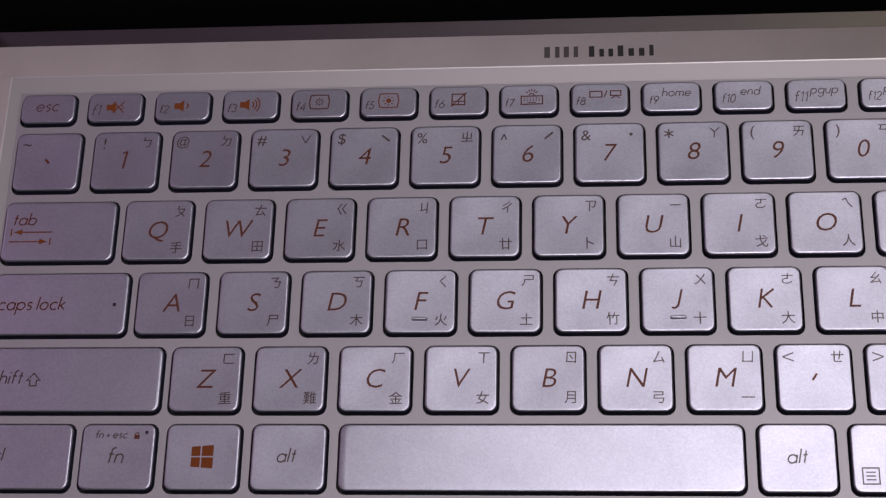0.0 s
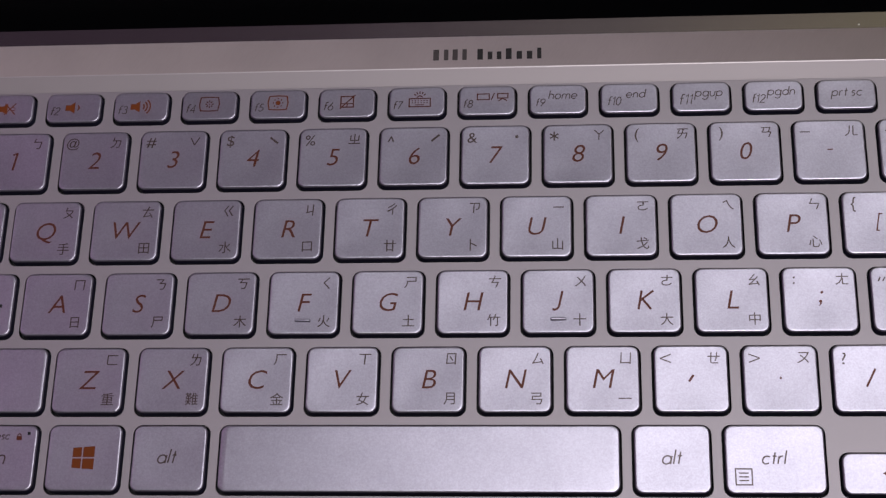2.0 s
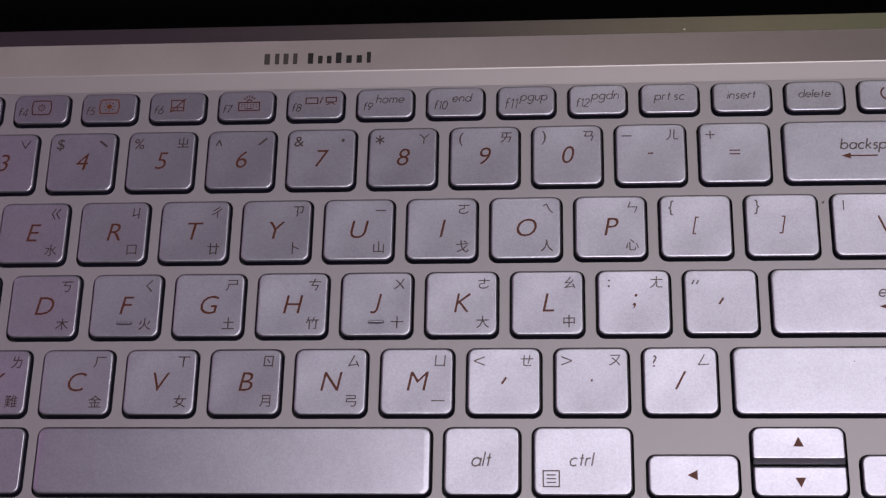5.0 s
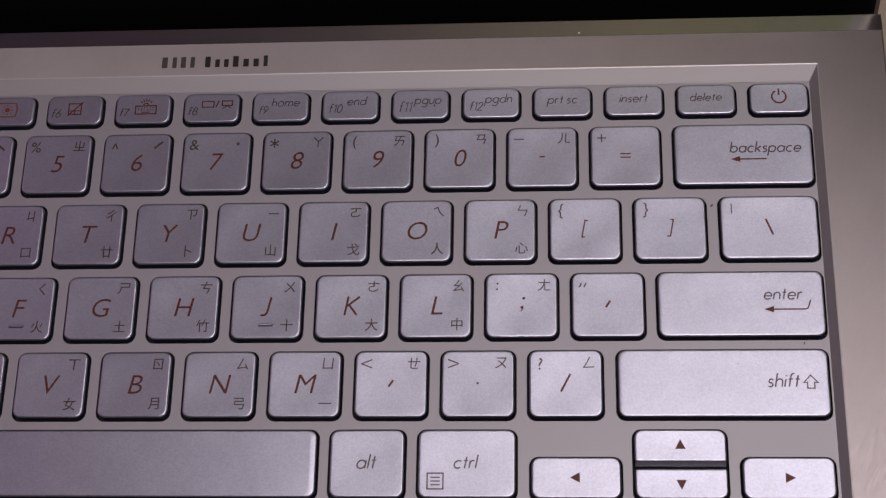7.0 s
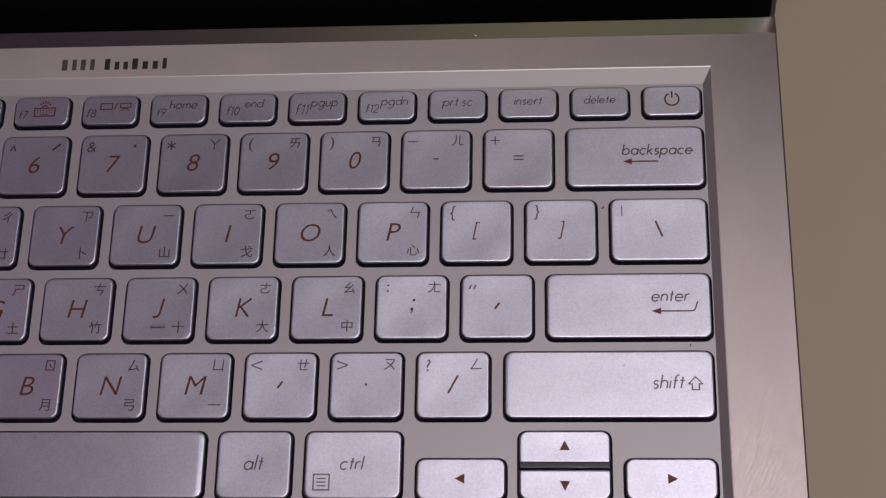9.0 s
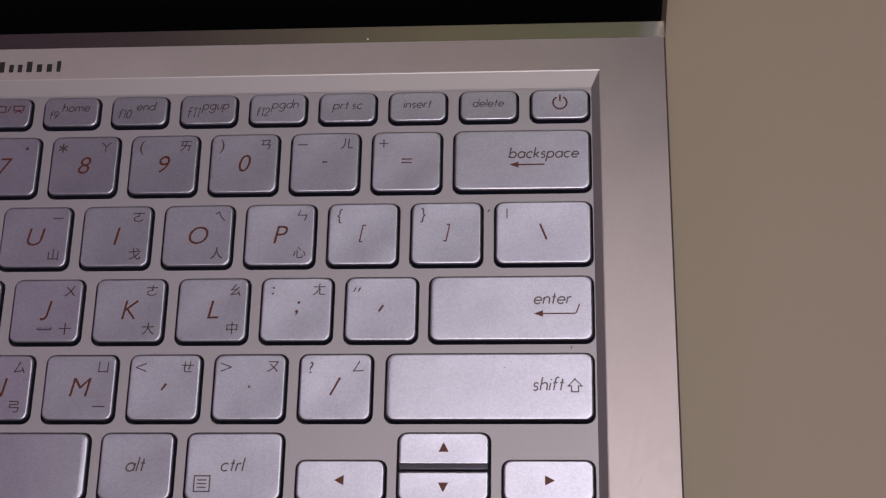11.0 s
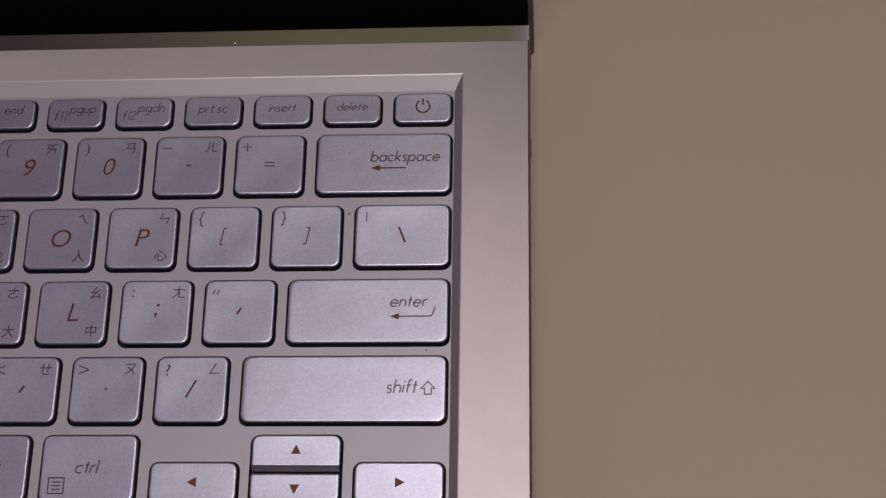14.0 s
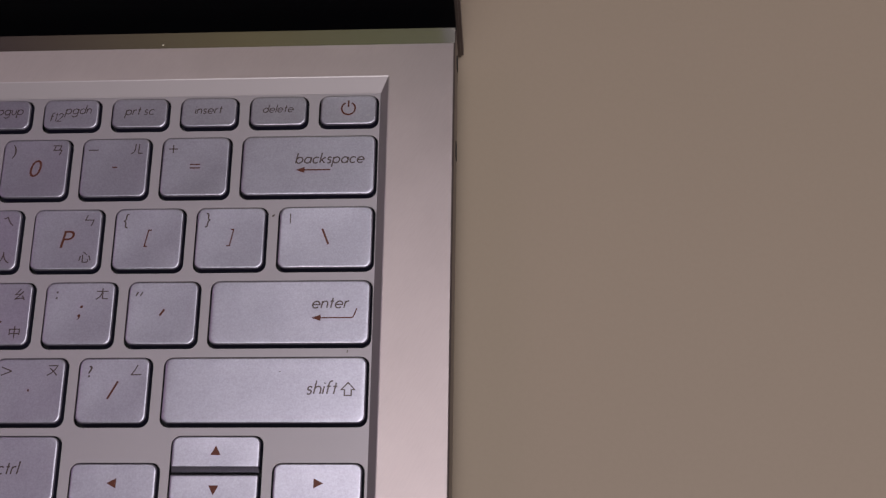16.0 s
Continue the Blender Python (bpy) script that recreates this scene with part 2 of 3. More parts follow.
LEFT, RIGHT = -27.35, 251.7
BOT = (-79.1, -64.4)
for _i, (_s, _m, _z) in enumerate((("~", "`", ""), ("!", "1", "ㄅ"), ("@", "2", "ㄉ"), ("#", "3", "ˇ"), ("$", "4", "ˋ"), ("%", "5", "ㄓ"), ("^", "6", "ˊ"), ("&", "7", "˙"),
                                   ("*", "8", "ㄚ"), ("(", "9", "ㄞ"), (")", "0", "ㄢ"), ("–", "-", "ㄦ"), ("+", "=", ""))):
    KEY_LIST.append(("number_key", square(P * (_i - 1), 0), [("main", _m), ("shift", _s), ("phonetic", _z)]))
for _row, _off, _list in ((1, 0.5, ("Qㄆ手", "Wㄊ田", "Eㄍ水", "Rㄐ口", "Tㄔ廿", "Yㄗ卜", "Uㄧ山", "Iㄛ戈", "Oㄟ人", "Pㄣ心")),
                          (2, 0.75, ("Aㄇ日", "Sㄋ尸", "Dㄎ木", "Fㄑ火", "Gㄕ土", "Hㄘ竹", "Jㄨ十", "Kㄜ大", "Lㄠ中")),
                          (3, 1.25, ("Zㄈ重", "Xㄌ難", "Cㄏ金", "Vㄒ女", "Bㄖ月", "Nㄙ弓", "Mㄩ一"))):
    for _i, _c in enumerate(_list):
        KEY_LIST.append(("letter_key", square(P * (_off + _i), _row), [("main", _c[0]), ("phonetic", _c[1]), ("root", _c[2])] + ([("bar", "")] if _c[0] in "FJ" else [])))
KEY_LIST += [
    ("bracket_key", square(P * 10.5, 1), [("main", "["), ("shift", "{")]),
    ("bracket_key", square(P * 11.5, 1), [("main", "]"), ("shift", "}")]),
    ("backslash_key", wide(230.3, RIGHT, 1), [("main", "\\"), ("shift", "|")]),
    ("punctuation_key", square(P * 9.75, 2), [("main", ";"), ("shift", ":"), ("phonetic", "ㄤ")]),
    ("punctuation_key", square(P * 10.75, 2), [("main", "′"), ("shift", "″")]),
    ("punctuation_key", square(P * 8.25, 3), [("main", "′"), ("shift", "<"), ("phonetic", "ㄝ")]),
    ("punctuation_key", square(P * 9.25, 3), [("main", "·"), ("shift", ">"), ("phonetic", "ㄡ")]),
    ("punctuation_key", square(P * 10.25, 3), [("main", "/"), ("shift", "?"), ("phonetic", "ㄥ")]),
    ("backspace_key", wide(220.7, RIGHT, 0), [("word", "backspace", 241.2, 1.1, 16.2), ("icon", "back_arrow")]),
    ("tab_key", wide(LEFT, -0.75, 1), [("word", "tab", -22.4, -15.6, 5.5), ("icon", "tab_arrows")]),
    ("caps_lock_key", wide(LEFT, 4.1, 2), [("word", "caps lock", -18.2, -36.6, 16.0), ("icon", "caps_dot")]),
    ("enter_key", wide(215.8, RIGHT, 2), [("word", "enter", 243.0, -34.4, 8.5), ("icon", "enter_arrow")]),
    ("shift_key", wide(LEFT, 13.7, 3), [("word", "shift", -21.5, -54.2, 7.1), ("icon", "shift_left")]),
    ("shift_key", wide(206.6, 251.5, 3), [("word", "shift", 241.95, -54.2, 6.9), ("icon", "shift_right")]),
    ("control_key", (LEFT, -5.05, *BOT), [("word", "ctrl", -22.6, -71.9, 5.4)]),
    ("fn_key", (-2.75, 13.65, *BOT), [("word", "fn", 5.3, -72.2, 3.4), ("word", "fn + esc", 3.9, -67.1, 7.2), ("icon", "lock"), ("icon", "fn_dot")]),
    ("start_key", (16.4, 32.7, *BOT), [("icon", "panes")]),
    ("alt_key", (35.45, 51.75, *BOT), [("word", "alt", 43.3, -72.0, 4.4)]),
    ("space_bar", (54.75, 141.45, *BOT), []),
    ("alt_key", (144.5, 160.5, *BOT), [("word", "alt", 152.5, -72.0, 4.4)]),
    ("control_key", (163.6, 184.4, *BOT), [("word", "ctrl", 173.9, -72.0, 5.4), ("icon", "menu")]),
    ("arrow_key", (187.8, 206.7, -79.2, -70.4), [("icon", "tri_left")]),
    ("arrow_key", (209.7, 229.0, -71.3, -64.4), [("icon", "tri_up")]),
    ("arrow_key", (209.7, 229.0, -79.2, -72.9), [("icon", "tri_down")]),
    ("arrow_key", (232.2, 251.3, -79.2, -70.4), [("icon", "tri_right")]),
]
F_Y, F_P = 14.0, 16.6
F_WORDS = {0: "esc", 9: "home", 10: "end", 11: "pgup", 12: "pgdn", 13: "prt sc", 14: "insert", 15: "delete"}
F_WIDTH = {0: 5.7, 9: 6.8, 10: 4.8, 11: 6.6, 12: 6.6, 13: 7.3, 14: 6.7, 15: 7.3}
for _i in range(17):
    _x = -20.6 + F_P * _i
    _l = []
    if 1 <= _i <= 12:
        _l.append(("word", f"f{_i}", _x - (4.3 if _i < 9 else (3.9 if _i == 9 else 3.3)), F_Y - 1.2, 2.2 if _i < 10 else 3.1))
    if _i in F_WORDS:
        _far = 1.2 if 9 <= _i <= 12 else 0.0
        _l.append(("word", F_WORDS[_i], _x + _far + (0.5 if _i > 9 and _far else 0), F_Y + (0.7 if _far else 0.2), F_WIDTH[_i]))
    if 1 <= _i <= 8:
        _l.append(("icon", f"f{_i}"))
    if _i == 16:
        _l.append(("icon", "power"))
    KEY_LIST.append(("function_key" if _i < 16 else "power_key", (_x - 6.55, _x + 6.65, F_Y - 3.8, F_Y + 3.8), _l))

# plate with one opening for each key
GAP = 0.53


def plate_mesh():
    curve = bpy.data.curves.new("plate", "CURVE")
    curve.dimensions, curve.fill_mode, curve.extrude = "2D", "BOTH", 0.0003

    def loop(pts):
        s = curve.splines.new("POLY")
        s.points.add(len(pts) - 1)
        for q, p in zip(s.points, pts):
            q.co = (p[0], p[1], 0, 1)
        s.use_cyclic_u = True

    loop([Vector((on(x, y).x, on(x, y).y, 0)) for x, y in ((WELL[0], WELL[2]), (WELL[1], WELL[2]), (WELL[1], WELL[3]), (WELL[0], WELL[3]))])
    boxes = [k[1] for k in KEY_LIST if k[1][:2] != (209.7, 229.0)] + [(209.7, 229.0, -79.2, -64.4)]
    for x0, x1, y0, y1 in boxes:
        c = on((x0 + x1) / 2, (y0 + y1) / 2)
        loop([(p[0] + c.x, p[1] + c.y - 0.0002) for p in rounded(x1 - x0 + 2 * GAP, y1 - y0 + 2 * GAP, 2.1, 0)])
    tmp = new("plate_outline", curve)
    bpy.context.view_layer.update()
    me = bpy.data.meshes.new_from_object(tmp.evaluated_get(bpy.context.evaluated_depsgraph_get()))
    bpy.data.objects.remove(tmp)
    bm = bmesh.new()
    bm.from_mesh(me)
    bmesh.ops.remove_doubles(bm, verts=bm.verts, dist=1e-6)
    bm.to_mesh(me)
    bm.free()
    me.materials.clear()
    me.materials.append(PLATE)
    return me


plate = new("keyboard_plate", plate_mesh())
plate.parent = laptop
plate.location = (0, 0, on(0, 0, FLOOR_Z - 0.3).z)
tagged(plate, "smooth pinkish-grey plate between the keys")
# added sheet: shade between the keys is put into its near-black colour
plain("keyboard_tray", lambda bm: loft(bm, [rect(WELL, -5.0, 0.0), rect(WELL, -4.2, 0.0)], cap_first=True), DARK, laptop, "near-black sheet that gives the key gaps their shade")

# ---- legends ----
TEXTS = []          # text object, target key object, place, size rule


def strokes(bm, pts, w, closed=False):
    """A ribbon of even width with mitred corners through points, in millimetres."""
    level = 0.002 * (1 + len(bm.verts) % 12) * MM
    pts = [Vector(p) for p in pts]
    n = len(pts)
    left, right = [], []
    for i, p in enumerate(pts):
        before = (p - pts[i - 1]).normalized() if closed or i else None
        after = (pts[(i + 1) % n] - p).normalized() if closed or i < n - 1 else None
        before, after = before or after, after or before
        along = (before + after).normalized() if (before + after).length > 0.2 else after
        reach = w * 0.58 / max(0.5, along.dot(after))
        side = Vector((-along.y, along.x)) * reach
        left.append(bm.verts.new(((p.x + side.x) * MM, (p.y + side.y) * MM, level)))
        right.append(bm.verts.new(((p.x - side.x) * MM, (p.y - side.y) * MM, level)))
    for i in range(n if closed else n - 1):
        k = (i + 1) % n
        bm.faces.new((right[i], right[k], left[k], left[i]))


def fill(bm, pts):
    level = 0.003 * len(bm.faces) * MM
    bm.faces.new([bm.verts.new((x * MM, y * MM, level)) for x, y in pts])


def arc(cx, cy, r, a0, a1, n=14):
    return [(cx + r * math.cos(radians(a0 + (a1 - a0) * k / n)), cy + r * math.sin(radians(a0 + (a1 - a0) * k / n))) for k in range(n + 1)]


BOWL = (arc(0.5, 0.5, 0.5, 0, 342, 19), True)


def line(*pts):
    return (pts, False)


# pen strokes of round geometric lower-case letters (x-height 1) and figures, with each one's width
LETTERS = {
    "a": (1.0, BOWL, line((1, 1), (1, 0))), "b": (1.0, BOWL, line((0, 1.75), (0, 0))), "c": (0.85, (arc(0.5, 0.5, 0.5, 48, 312), False)),
    "d": (1.0, BOWL, line((1, 1.75), (1, 0))), "e": (1.0, (((0.05, 0.5), *arc(0.5, 0.5, 0.5, 0, 318, 18)), False)),
    "f": (0.5, ((*arc(0.5, 1.4, 0.3, 70, 180, 6), (0.2, 0)), False), line((0, 1), (0.5, 1))),
    "g": (1.0, BOWL, (((1, 1), *arc(0.5, -0.15, 0.5, 0, -150, 10)), False)),
    "h": (0.8, line((0, 1.75), (0, 0)), ((*arc(0.4, 0.6, 0.4, 180, 0, 10), (0.8, 0)), False)),
    "i": (0.05, line((0.02, 1), (0.02, 0)), line((0.02, 1.5), (0.02, 1.33))),
    "k": (0.75, line((0, 1.75), (0, 0)), line((0.7, 1), (0.05, 0.45)), line((0.2, 0.56), (0.75, 0))), "l": (0.05, line((0.02, 1.75), (0.02, 0))),
    "m": (1.36, line((0, 1), (0, 0)), ((*arc(0.34, 0.66, 0.34, 180, 0, 10), (0.68, 0)), False), ((*arc(1.02, 0.66, 0.34, 180, 0, 10), (1.36, 0)), False)),
    "n": (0.8, line((0, 1), (0, 0)), ((*arc(0.4, 0.6, 0.4, 180, 0, 10), (0.8, 0)), False)), "o": (1.0, BOWL),
    "p": (1.0, BOWL, line((0, 1), (0, -0.7))), "r": (0.5, line((0, 1), (0, 0)), (arc(0.36, 0.64, 0.36, 180, 62, 7), False)),
    "s": (0.62, (((0.57, 0.84), *arc(0.32, 0.75, 0.25, 50, 250, 9), *arc(0.32, 0.26, 0.27, 80, -140, 10)), False)),
    "t": (0.5, line((0.25, 1.5), (0.25, 0)), line((0, 1), (0.5, 1))), "u": (0.8, (((0, 1), *arc(0.4, 0.4, 0.4, 180, 360, 10), (0.8, 1)), False)),
    "0": (0.8, ([(0.4 + 0.4 * x, 0.8 + 0.8 * y) for x, y in arc(0, 0, 1, 0, 342, 19)], True)), "1": (0.3, line((0, 1.3), (0.28, 1.6), (0.28, 0))),
    "2": (0.8, ((*arc(0.4, 1.2, 0.4, 165, -35, 10), (0, 0), (0.85, 0)), False)),
    "3": (0.8, (arc(0.38, 1.22, 0.36, 150, -90, 10), False), (arc(0.38, 0.43, 0.43, 90, -150, 11), False)),
    "4": (0.85, line((0.62, 0), (0.62, 1.6), (0, 0.42), (0.85, 0.42))), "5": (0.8, (((0.75, 1.6), (0.25, 1.6), (0.12, 0.9), *arc(0.36, 0.48, 0.46, 110, -150, 11)), False)),
    "6": (0.9, (arc(0.45, 0.45, 0.45, 0, 342, 19), True), line((0.1, 0.72), (0.68, 1.62))), "7": (0.8, line((0, 1.6), (0.8, 1.6), (0.2, 0))),
    "8": (0.9, (arc(0.45, 0.43, 0.43, 0, 340, 17), True), (arc(0.45, 1.22, 0.36, 0, 340, 17), True)),
    "9": (0.9, (arc(0.45, 1.17, 0.45, 0, 342, 19), True), line((0.8, 0.9), (0.22, 0))), "+": (0.8, line((0, 0.55), (0.8, 0.55)), line((0.4, 0.95), (0.4, 0.15))),
}


def word_mesh(bm, word, width, pen):
    """A slanted word of the given width round its middle at half the x-height, in millimetres."""
    gap, x, runs = 0.32, 0.0, []
    for c in word:
        if c == " ":
            x += 0.45
            continue
        wide_by, *lines_of = LETTERS[c]
        for pts, shut in lines_of:
            runs.append(([(x + px + 0.2 * py, py - 0.5) for px, py in pts], shut))
        x += wide_by + gap
    xs = [p[0] for pts, shut in runs for p in pts]
    unit, mid = (width - pen) / (max(xs) - min(xs)), (max(xs) + min(xs)) / 2
    for pts, shut in runs:
        strokes(bm, [((px - mid) * unit, py * unit) for px, py in pts], pen, shut)


def frame_box(bm, x0, x1, y0, y1, w):
    strokes(bm, ((x0, y0), (x1, y0), (x1, y1), (x0, y1)), w, True)


def speaker(bm, x, waves):
    fill(bm, ((x - 2.2, -0.75), (x - 1.1, -0.75), (x + 0.1, -1.5), (x + 0.1, 1.5), (x - 1.1, 0.75), (x - 2.2, 0.75)))
    for k in range(waves):
        strokes(bm, arc(x + 0.2, 0, 0.9 + 0.75 * k, -48, 48, 8), 0.3)


def shift_arrow(bm, x, y):
    strokes(bm, ((x, y + 1.5), (x + 1.5, y - 0.1), (x + 0.75, y - 0.1), (x + 0.75, y - 1.4), (x - 0.75, y - 1.4), (x - 0.75, y - 0.1), (x - 1.5, y - 0.1)), 0.26, True)


def icon(kind, bm, cx, cy):
    """Draws a printed sign round the key's middle (cx, cy: that middle on the keyboard). Returns its material."""
    mat = LEGEND_GLOW if kind in ("f1", "f2", "f3", "f5", "panes", "tab_arrows") else LEGEND
    if kind == "f1":
        speaker(bm, 0.1, 0)
        strokes(bm, ((-0.5, -1.5), (2.2, 1.5)), 0.24)
        strokes(bm, ((-0.5, 1.5), (2.2, -1.5)), 0.24)
        for k in (-1, 1):
            strokes(bm, ((1.2, 0.55 * k), (2.1, 0.2 * k)), 0.18)
    elif kind == "f2":
        speaker(bm, 0.2, 1)
    elif kind == "f3":
        speaker(bm, -0.4, 3)
    elif kind in ("f4", "f5"):
        for side in (-1, 1):
            strokes(bm, ((side * 2.1, -1.4), (side * 2.4, 0.35), (side * 2.1, 2.1)), 0.26)
        strokes(bm, ((-2.1, 2.1), (0, 2.2), (2.1, 2.1)), 0.26)
        strokes(bm, ((-2.1, -1.4), (0, -1.5), (2.1, -1.4)), 0.26)
        near, far, wide_by = (0.5, 1.0, 0.26) if kind == "f4" else (0.95, 1.3, 0.26)
        fill(bm, arc(0, 0.35, 0.16 if kind == "f4" else 0.62, 0, 345, 12))
        for k in range(8):
            a = radians(45 * k)
            strokes(bm, [(q * math.cos(a), 0.35 + q * math.sin(a)) for q in (near, far)], wide_by)
    elif kind == "f6":
        frame_box(bm, -1.5, 1.5, -1.1, 1.7, 0.26)
        strokes(bm, ((-1.5, -0.2), (1.5, -0.2)), 0.22)
        strokes(bm, ((0, -1.1), (0, -0.2)), 0.22)
        strokes(bm, ((-1.7, -1.5), (1.9, 2.1)), 0.26)
    elif kind == "f7":
        x = 0.7
        frame_box(bm, x - 2.5, x + 2.5, -1.3, 0.8, 0.26)
        for j in range(2):
            for k in range(6):
                fill(bm, arc(x - 1.75 + 0.7 * k, 0.25 - 0.55 * j, 0.17, 0, 300, 5))
        strokes(bm, ((x - 1.0, -0.85), (x + 1.0, -0.85)), 0.2)
        strokes(bm, arc(x, 0.85, 0.65, 15, 165, 8), 0.24)
        for a in (40, 65, 90, 115, 140):
            strokes(bm, ((x + 1.15 * math.cos(radians(a)), 0.85 + 1.15 * math.sin(radians(a))), (x + 1.8 * math.cos(radians(a)), 0.85 + 1.8 * math.sin(radians(a)))), 0.22)
    elif kind == "f8":
        frame_box(bm, -2.3, 0.5, 0.2, 1.7, 0.24)
        strokes(bm, ((1.0, 0.1), (1.7, 1.9)), 0.22)
        strokes(bm, ((2.3, 1.75), (5.1, 1.75)), 0.24)
        frame_box(bm, 2.5, 4.9, 0.55, 1.75, 0.24)
        strokes(bm, ((3.7, 0.5), (2.7, -0.2)), 0.22)
        strokes(bm, ((3.7, 0.5), (4.7, -0.2)), 0.22)
    elif kind == "power":
        strokes(bm, arc(0, 0.35, 1.6, 118, 422, 22), 0.34)
        strokes(bm, ((0, 0.7), (0, 2.4)), 0.34)
    elif kind == "back_arrow":
        x, y = 233.3 - cx, -1.35 - cy
        fill(bm, ((x, y), (x + 2.1, y - 0.75), (x + 2.1, y + 0.75)))
        strokes(bm, ((x + 2, y), (x + 8.1, y)), 0.3)
    elif kind == "tab_arrows":
        for y, d in ((-18.3 - cy, 1), (-20.7 - cy, -1)):
            x = (-25.4 if d > 0 else -15.9) - cx
            fill(bm, ((x + 0.5 * d, y), (x + 2.6 * d, y - 0.7), (x + 2.6 * d, y + 0.7)))
            strokes(bm, ((x + 2.5 * d, y), (x + 9.8 * d, y)), 0.28)
            strokes(bm, ((x, y - 0.85), (x, y + 0.85)), 0.28)
    elif kind == "caps_dot":
        fill(bm, [(1.2 - cx + x, -36.4 - cy + y) for x, y in ((-0.4, -0.4), (0.4, -0.4), (0.4, 0.4), (-0.4, 0.4))])
        mat = DARK
    elif kind == "enter_arrow":
        x, y = 238.7 - cx, -37.5 - cy
        fill(bm, ((x, y), (x + 2.1, y - 0.75), (x + 2.1, y + 0.75)))
        strokes(bm, ((x + 2, y), (x + 9.0, y), (x + 9.4, y + 0.2), (x + 9.65, y + 0.7), (x + 10.15, y + 2.2)), 0.26)
    elif kind == "shift_left":
        shift_arrow(bm, -15.6 - cx, -54.2 - cy)
        mat = LEGEND_THIN
    elif kind == "shift_right":
        shift_arrow(bm, 247.6 - cx, -54.0 - cy)
        mat = LEGEND_THIN
    elif kind == "lock":
        x, y = 9.55 - cx, -67.2 - cy
        fill(bm, ((x - 0.6, y - 0.6), (x + 0.6, y - 0.6), (x + 0.6, y + 0.35), (x - 0.6, y + 0.35)))
        strokes(bm, arc(x, y + 0.4, 0.4, 0, 180, 8), 0.2)
    elif kind == "fn_dot":
        fill(bm, [(11.7 - cx + x, -66.3 - cy + y) for x, y in ((-0.35, -0.35), (0.35, -0.35), (0.35, 0.35), (-0.35, 0.35))])
        mat = DARK
    elif kind == "panes":
        for x0, x1 in ((-2.45, -0.45), (-0.15, 2.45)):
            for y0, y1 in ((-2.6, -0.16), (0.16, 2.6)):
                fill(bm, [(x, y * (0.86 + 0.07 * (x + 2.45) / 2.45)) for x, y in ((x0, y0), (x1, y0), (x1, y1), (x0, y1))])
    elif kind == "menu":
        x, y = 167.3 - cx, -75.6 - cy
        frame_box(bm, x - 1.7, x + 1.7, y - 1.7, y + 1.7, 0.26)
        for k in (-0.8, 0, 0.8):
            strokes(bm, ((x - 1.0, y + k), (x + 1.0, y + k)), 0.24)
        mat = LEGEND_THIN
    else:
        turn = {"tri_right": 0, "tri_up": 90, "tri_left": 180, "tri_down": 270}[kind]
        fill(bm, [(1.35 * math.cos(radians(turn + a)), 1.35 * math.sin(radians(turn + a))) for a in (0, 125, 235)])
    return mat


LEGEND_LIFT = 0.03
ROLE = {"main": ("main_legend", 0.22, 0.12, 6.35, LEGEND), "shift": ("shift_legend", -5.4, 4.35, 3.8, LEGEND_THIN), "phonetic": ("phonetic_legend", 5.0, 4.6, 3.15, LEGEND_THIN),
        "root": ("root_legend", 4.75, -4.45, 3.1, LEGEND_THIN)}


